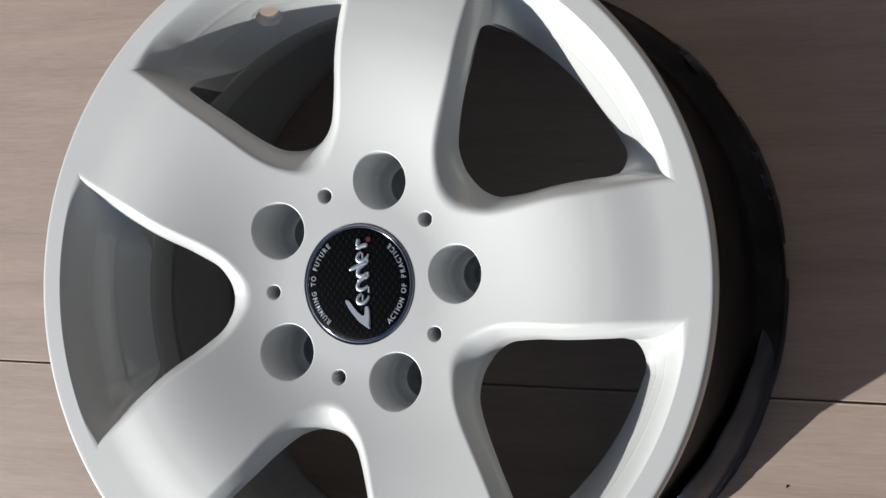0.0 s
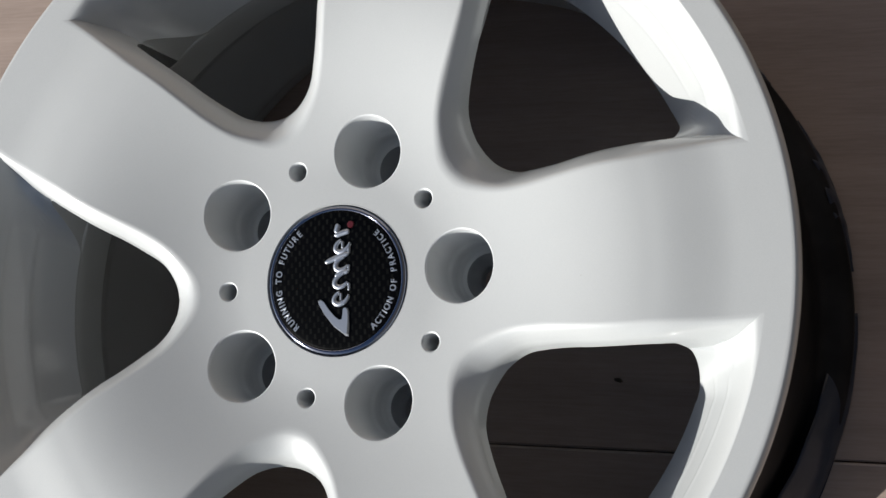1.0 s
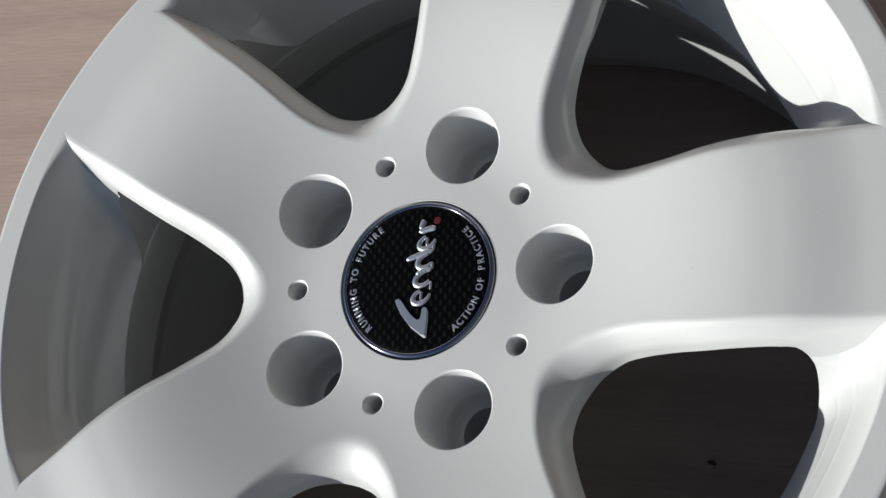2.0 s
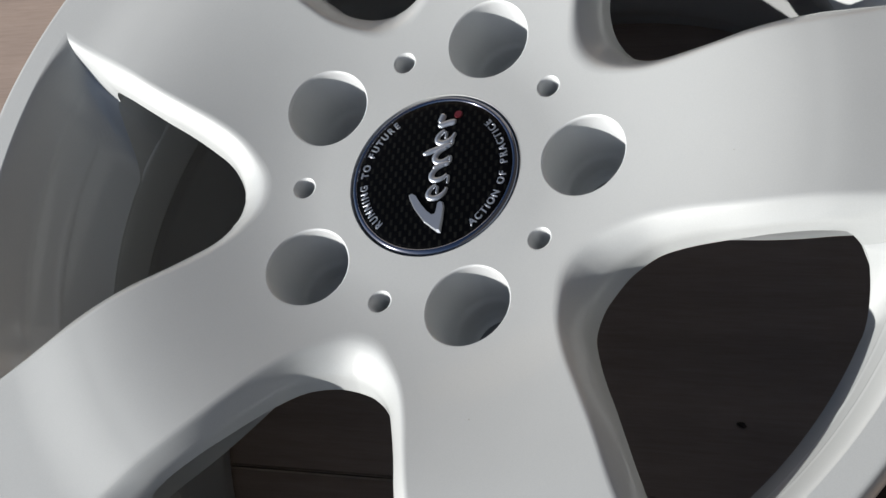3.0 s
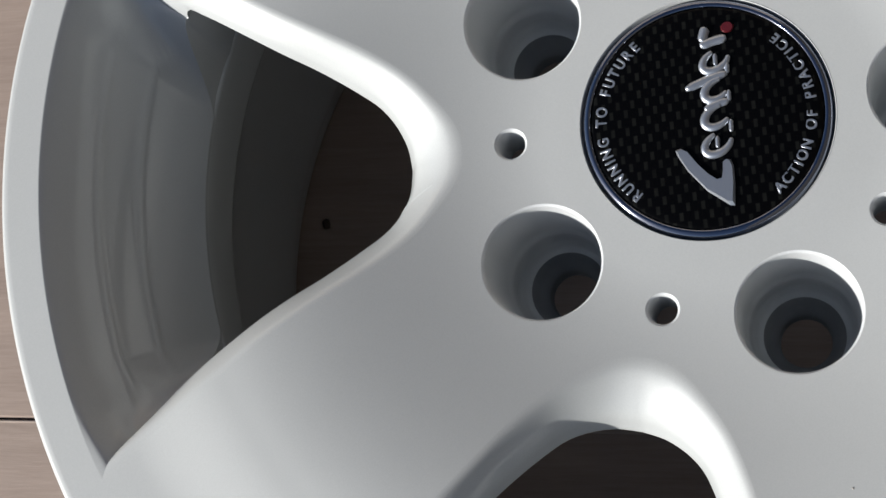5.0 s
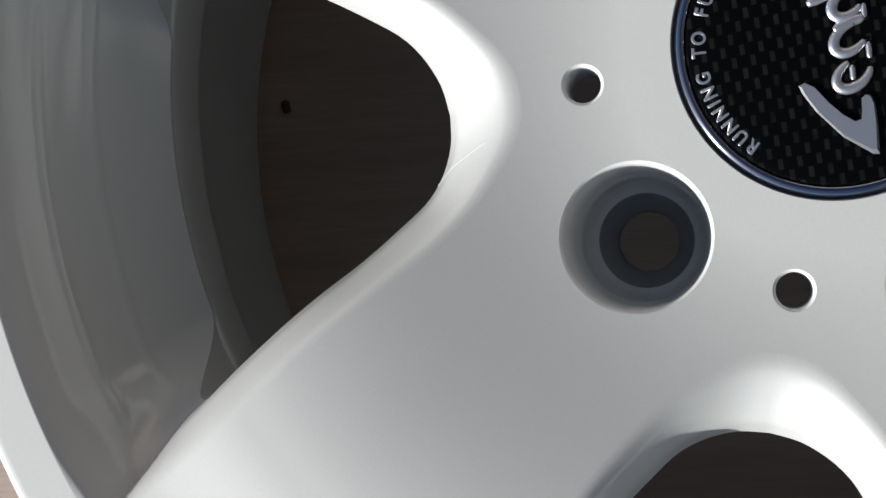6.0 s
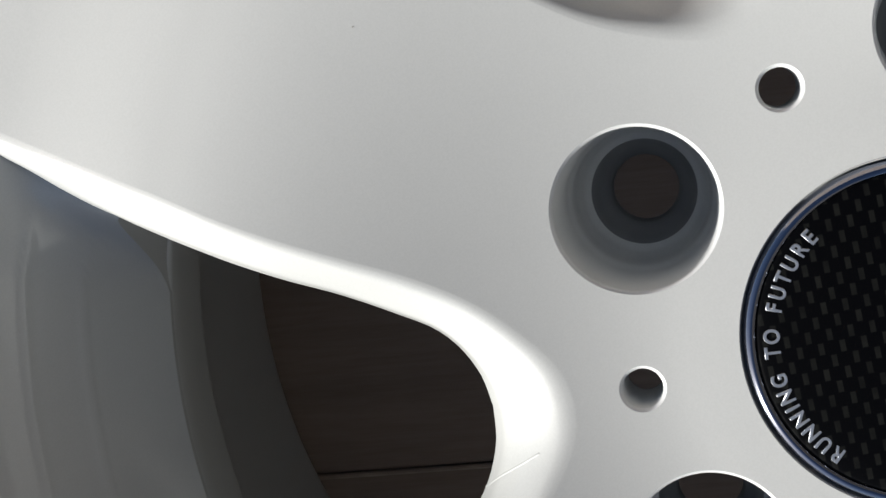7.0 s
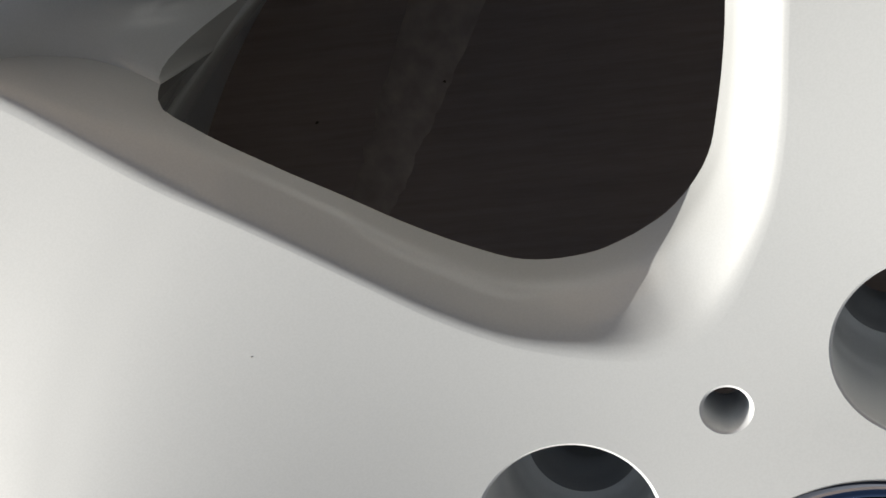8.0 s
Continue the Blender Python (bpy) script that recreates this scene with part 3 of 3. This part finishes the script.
def bar(x0, y0, x1, y1, w, bend=0.0):
    u = np.linspace(0, 1, 14)
    line = np.column_stack([x0 + (x1 - x0) * u, y0 + (y1 - y0) * u + bend * np.sin(np.pi * u)]) * mm
    part("emblem_bar", band_mesh("emblem_bar", line, np.minimum(1, 0.55 + 3 * np.minimum(u, 1 - u)) * 1.25 * w * mm, *EMB, LETTER), cap, "raised silver bar")


for cx, cy, a, b, start, sweep, w in ((2.7, -8.3, 3.7, 2.8, 100, 255, 1.1), (3.3, -0.6, 3.6, 2.8, 70, 250, 1.15), (3.9, 7.0, 3.4, 2.7, 70, 250, 1.15), (4.4, 15.4, 3.6, 2.7, 100, 255, 1.1)):
    crescent(cx, cy, a, b, start, sweep, w)
for x0, y0, x1, y1, w, bend in ((2.5, -9.6, 2.7, -6.4, 0.6, 0.0), (0.2, 1.6, 6.8, 3.4, 1.1, 0.3), (-4.4, 8.2, 7.2, 11.4, 1.15, 0.3), (4.3, 14.0, 4.5, 17.2, 0.6, 0.0),
                               (6.6, -5.6, 6.8, -2.2, 0.6, 0.0), (6.9, 3.2, 7.1, 6.2, 0.6, 0.0), (7.2, 11.2, 7.5, 14.0, 0.6, 0.0), (0.8, 20.2, 8.0, 21.6, 1.2, 0.2), (1.4, 21.4, 2.8, 25.2, 1.2, 0.6)):
    bar(x0, y0, x1, y1, w, bend)
part("emblem_dot", outline_mesh("emblem_dot", [[((8.6 + 2.0 * math.cos(t)) * mm, (24.6 + 1.9 * math.sin(t)) * mm) for t in np.linspace(0, 2 * math.pi, 21)[:-1]]], TOP - 0.0010, TOP + 0.0001, RED), cap, "small red dot")


def letter_mesh(ch, size):
    cu = bpy.data.curves.new("letter", "FONT")
    cu.body, cu.size, cu.extrude, cu.bevel_depth, cu.bevel_resolution = ch, size, 0.00022, 0.00010, 0
    cu.offset = 0.00006
    cu.align_x = "CENTER"
    ob = bpy.data.objects.new("letter", cu)
    scene.collection.objects.link(ob)
    dg = bpy.context.evaluated_depsgraph_get()
    me = bpy.data.meshes.new_from_object(ob.evaluated_get(dg))
    bpy.data.objects.remove(ob)
    me.materials.clear()
    me.materials.append(LETTER)
    return me


def arc_text(words, start, end, radius, size, tops_out):
    """Writing on an arc, letter by letter, from one angle to the other (degrees)."""
    wide = {"I": 0.5, " ": 0.75, "T": 0.92, "F": 0.9, "E": 0.92, "O": 1.1, "G": 1.1, "N": 1.08}
    w = [wide.get(ch, 1.0) for ch in words]
    pos, x = [], 0.0
    for k in w:
        pos.append(x + k / 2)
        x += k
    for ch, p in zip(words, pos):
        if ch == " ":
            continue
        s = (p - w[0] / 2) / (x - w[0] / 2 - w[-1] / 2)
        a = radians(start + (end - start) * s)
        turn = math.degrees(a) + (-90 if tops_out else 90)
        ob = part("letter", letter_mesh(ch, size), cap)
        r = radius - 0.0012 if tops_out else radius + 0.0012
        ob.matrix_local = pose(r * math.cos(a), r * math.sin(a), TOP - 0.0009, 0, 0, turn) @ Matrix.Diagonal((0.86, 1, 1, 1))


arc_text("RUNNING TO FUTURE", 224.0, 127.0, 0.0285, 0.0043, True)
arc_text("ACTION OF PRACTICE", -52.0, 42.5, 0.0287, 0.0043, False)

# ---- torn black film clinging to the lower flange ----
FILM, fi_t, fi_b = material("black_film", (0.020, 0.028, 0.048), 0.28)
fi_b.inputs["Specular IOR Level"].default_value = 0.35
bump(fi_t, fi_b, noise_tex(fi_t, coords(fi_t), 55, 3), 0.3, 0.003)


def film_strip(a0, a1, seed, low, high, swell, lean=0.012, fold=0.0):
    """A crumpled strip of film standing round the flange, with a wavy torn upper edge."""
    n, rows = int(abs(a1 - a0) * 2) + 8, 17
    verts, faces = [], []
    for j in range(rows):
        s = j / (rows - 1)
        for i in range(n):
            u = i / (n - 1)
            a = radians(a0 + (a1 - a0) * u)
            w = noise.noise(Vector((u * 9, s * 1.5, seed)))
            top = (high + 0.006 * noise.noise(Vector((u * 14, 0.3, seed + 5)))) * min(1, 2.6 * u, 2.6 * (1 - u)) ** 0.7
            r = 0.2094 + 0.0007 * w + swell * math.sin(math.pi * u) * (1 - s) - lean * s * s + fold * math.sin(s * 15 + 4 * u + 2 * w) * math.sin(math.pi * u)
            verts.append((r * math.cos(a), r * math.sin(a), low + (top - low) * s))
    for j in range(rows - 1):
        for i in range(n - 1):
            q = j * n + i
            faces.append((q, q + 1, q + n + 1, q + n))
    me = mesh_of("plastic_film", verts, faces, FILM)
    ob = new("plastic_film", me)
    m = ob.modifiers.new("thickness", "SOLIDIFY")
    m.thickness = 0.0003
    return tagged(ob, "torn strip of crumpled black film on the wheel's lower flange", "plastic film", "film on the flange")


film_strip(-78, -4, 1.0, 0.0006, 0.038, 0.0008)
film_strip(-62, -22, 4.0, 0.0006, 0.019, 0.0024, 0.010, 0.0008)
film_strip(-70, -36, 9.0, 0.0006, 0.024, 0.0022, 0.006, 0.0016)
film_strip(2, 26, 7.0, 0.0006, 0.012, 0.001, 0.003)
film_strip(33, 44, 12.0, 0.0006, 0.016, 0.001, 0.003)

# ---- pale, slightly raised streak on a board under the wheel ----
PALE_STREAK, gl_t, gl_b = material("streak_tan", (0.34, 0.29, 0.25), 0.5)
gl_t.links.new(ramp(gl_t, noise_tex(gl_t, coords(gl_t), 160, 6), [(0.35, (0.33, 0.265, 0.22)), (0.7, (0.44, 0.365, 0.305))]), gl_b.inputs["Base Color"])
bump(gl_t, gl_b, noise_tex(gl_t, coords(gl_t), 220, 5), 0.5, 0.0006)
p0, p1 = np.array([-0.1250, 0.0518]), np.array([-0.0645, 0.1403])
d = (p1 - p0) / np.linalg.norm(p1 - p0)
nrm = np.array([-d[1], d[0]])
verts, faces = [], []
for i in range(40):
    c = p0 + (p1 - p0) * i / 39
    w = 0.0058 + 0.0012 * noise.noise(Vector((i * 0.35, 0, 3))) + 0.0065 * i / 39
    w *= min(1, (i + 1) / 6) ** 0.5
    e = 0.0010 * noise.noise(Vector((i * 0.5, 4, 0)))
    w += 0.0011 * noise.noise(Vector((i * 1.3, 9, 0)))
    for k, z in ((-1, 0.0001), (-0.8, 0.0005), (0, 0.0007), (0.8, 0.0005), (1, 0.0001)):
        q = c + nrm * (w * k + e)
        verts.append((q[0], q[1], z))
for i in range(39):
    for k in range(4):
        q = i * 5 + k
        faces.append((q, q + 5, q + 6, q + 1))
tagged(new("board_streak", mesh_of("board_streak", verts, faces, PALE_STREAK)), "pale streak on the brown board under the wheel", "smear")

# ---- crumbs on the boards ----
rng = random.Random(4)
for x, y, size in ((0.0790, -0.0388, 0.0030), (-0.1751, 0.0370, 0.0034), (-0.0866, 0.0946, 0.0012), (0.1951, -0.1456, 0.0016), (-0.1275, 0.0909, 0.0008)):
    bm = bmesh.new()
    bmesh.ops.create_icosphere(bm, subdivisions=1, radius=size)
    for vv in bm.verts:
        vv.co = Vector((vv.co.x * rng.uniform(0.5, 1.2), vv.co.y * rng.uniform(0.3, 0.8), vv.co.z * 0.35))
    lo = min(vv.co.z for vv in bm.verts)
    ob = new("crumb", from_bmesh("crumb", bm, SPECK))
    ob.matrix_world = pose(x, y, -lo - 0.0002, 0, 0, rng.uniform(0, 180))
    tagged(ob, "tiny dark crumb lying on the brown boards", "crumb", "crumbs on the floor")

for x, y, size in ((-0.0925, 0.0818, 0.0002), (0.0265, -0.1045, 0.00035), (0.118, -0.012, 0.0003)):
    bm = bmesh.new()
    bmesh.ops.create_icosphere(bm, subdivisions=1, radius=size)
    for vv in bm.verts:
        vv.co = Vector((vv.co.x * rng.uniform(0.6, 1.4), vv.co.y * rng.uniform(0.4, 0.9), vv.co.z * 0.4))
    ob = new("dust_speck", from_bmesh("dust_speck", bm, DUST))
    ob.matrix_world = pose(x, y, H + float(face_z(math.hypot(x, y))) + size * 0.15, 0, 0, rng.uniform(0, 180))
    tagged(ob, "tiny grey speck of dust on the silver paint", "dust speck", "dust on the wheel")

bm = bmesh.new()
bmesh.ops.create_icosphere(bm, subdivisions=1, radius=0.0011)
for vv in bm.verts:
    vv.co = Vector((vv.co.x * rng.uniform(0.7, 1.3), vv.co.y * rng.uniform(0.4, 0.9), max(vv.co.z * 0.6, -0.0004)))
grain = new("grit", from_bmesh("grit", bm, PALE_GRIT))
grain.matrix_world = pose(-0.3341, -0.0182, 0.0003, 0, 0, 40)
tagged(grain, "tiny pale grain of grit on the sunlit board", "grit")

# ---- the boards, one by one ----
def board_mesh(length):
    bm = bmesh.new()
    bmesh.ops.create_cube(bm, size=1, matrix=pose(0, 0, -0.009) @ Matrix.Diagonal((length - GAP, BOARD_W - GAP, 0.018, 1)))
    bmesh.ops.bevel(bm, geom=[e for e in bm.edges if e.verts[0].co.z > -0.001 and e.verts[1].co.z > -0.001], offset=0.0009, segments=3, affect="EDGES")
    return from_bmesh("board", bm, BOARD)


board_me = {}
for j in range(-9, 10):
    shift = 1.2 if j % 2 == 0 else 1.5 if j % 4 == 1 else 0.9
    for i in range(-3, 3):
        x0, x1 = max(-4.8, 2.4 * i + shift), min(4.8, 2.4 * (i + 1) + shift)
        if x1 - x0 < 0.05:
            continue
        length = round(x1 - x0, 3)
        if length not in board_me:
            board_me[length] = board_mesh(length)
        ob = part("board", board_me[length], floor)
        ob.location = ((x0 + x1) / 2, SEAM + BOARD_W * (j + 0.5), 0)

# pale strip on one long edge of each row, the sun-catching bevel put in as colour
LIT_EDGE, ar_t, ar_b = material("lit_edge_tone", (0.46, 0.385, 0.33), 0.6)
ar_t.links.new(ramp(ar_t, noise_tex(ar_t, coords(ar_t), 60, 5), [(0.35, (0.36, 0.295, 0.25)), (0.7, (0.52, 0.44, 0.38))]), ar_b.inputs["Base Color"])
bm = bmesh.new()
bmesh.ops.create_cube(bm, size=1, matrix=pose(0, 0, -0.0010) @ Matrix.Diagonal((9.6, 0.0014, 0.0026, 1)))
bmesh.ops.bevel(bm, geom=[e for e in bm.edges if e.verts[0].co.z > 0 and e.verts[1].co.z > 0], offset=0.0004, segments=2, affect="EDGES")
lit_edge_me = from_bmesh("lit_edge", bm, LIT_EDGE)
for j in range(-8, 10):
    part("lit_edge", lit_edge_me, floor, "pale strip painting the sunlit board edge").location = (0, SEAM + BOARD_W * j - 0.0014, 0)
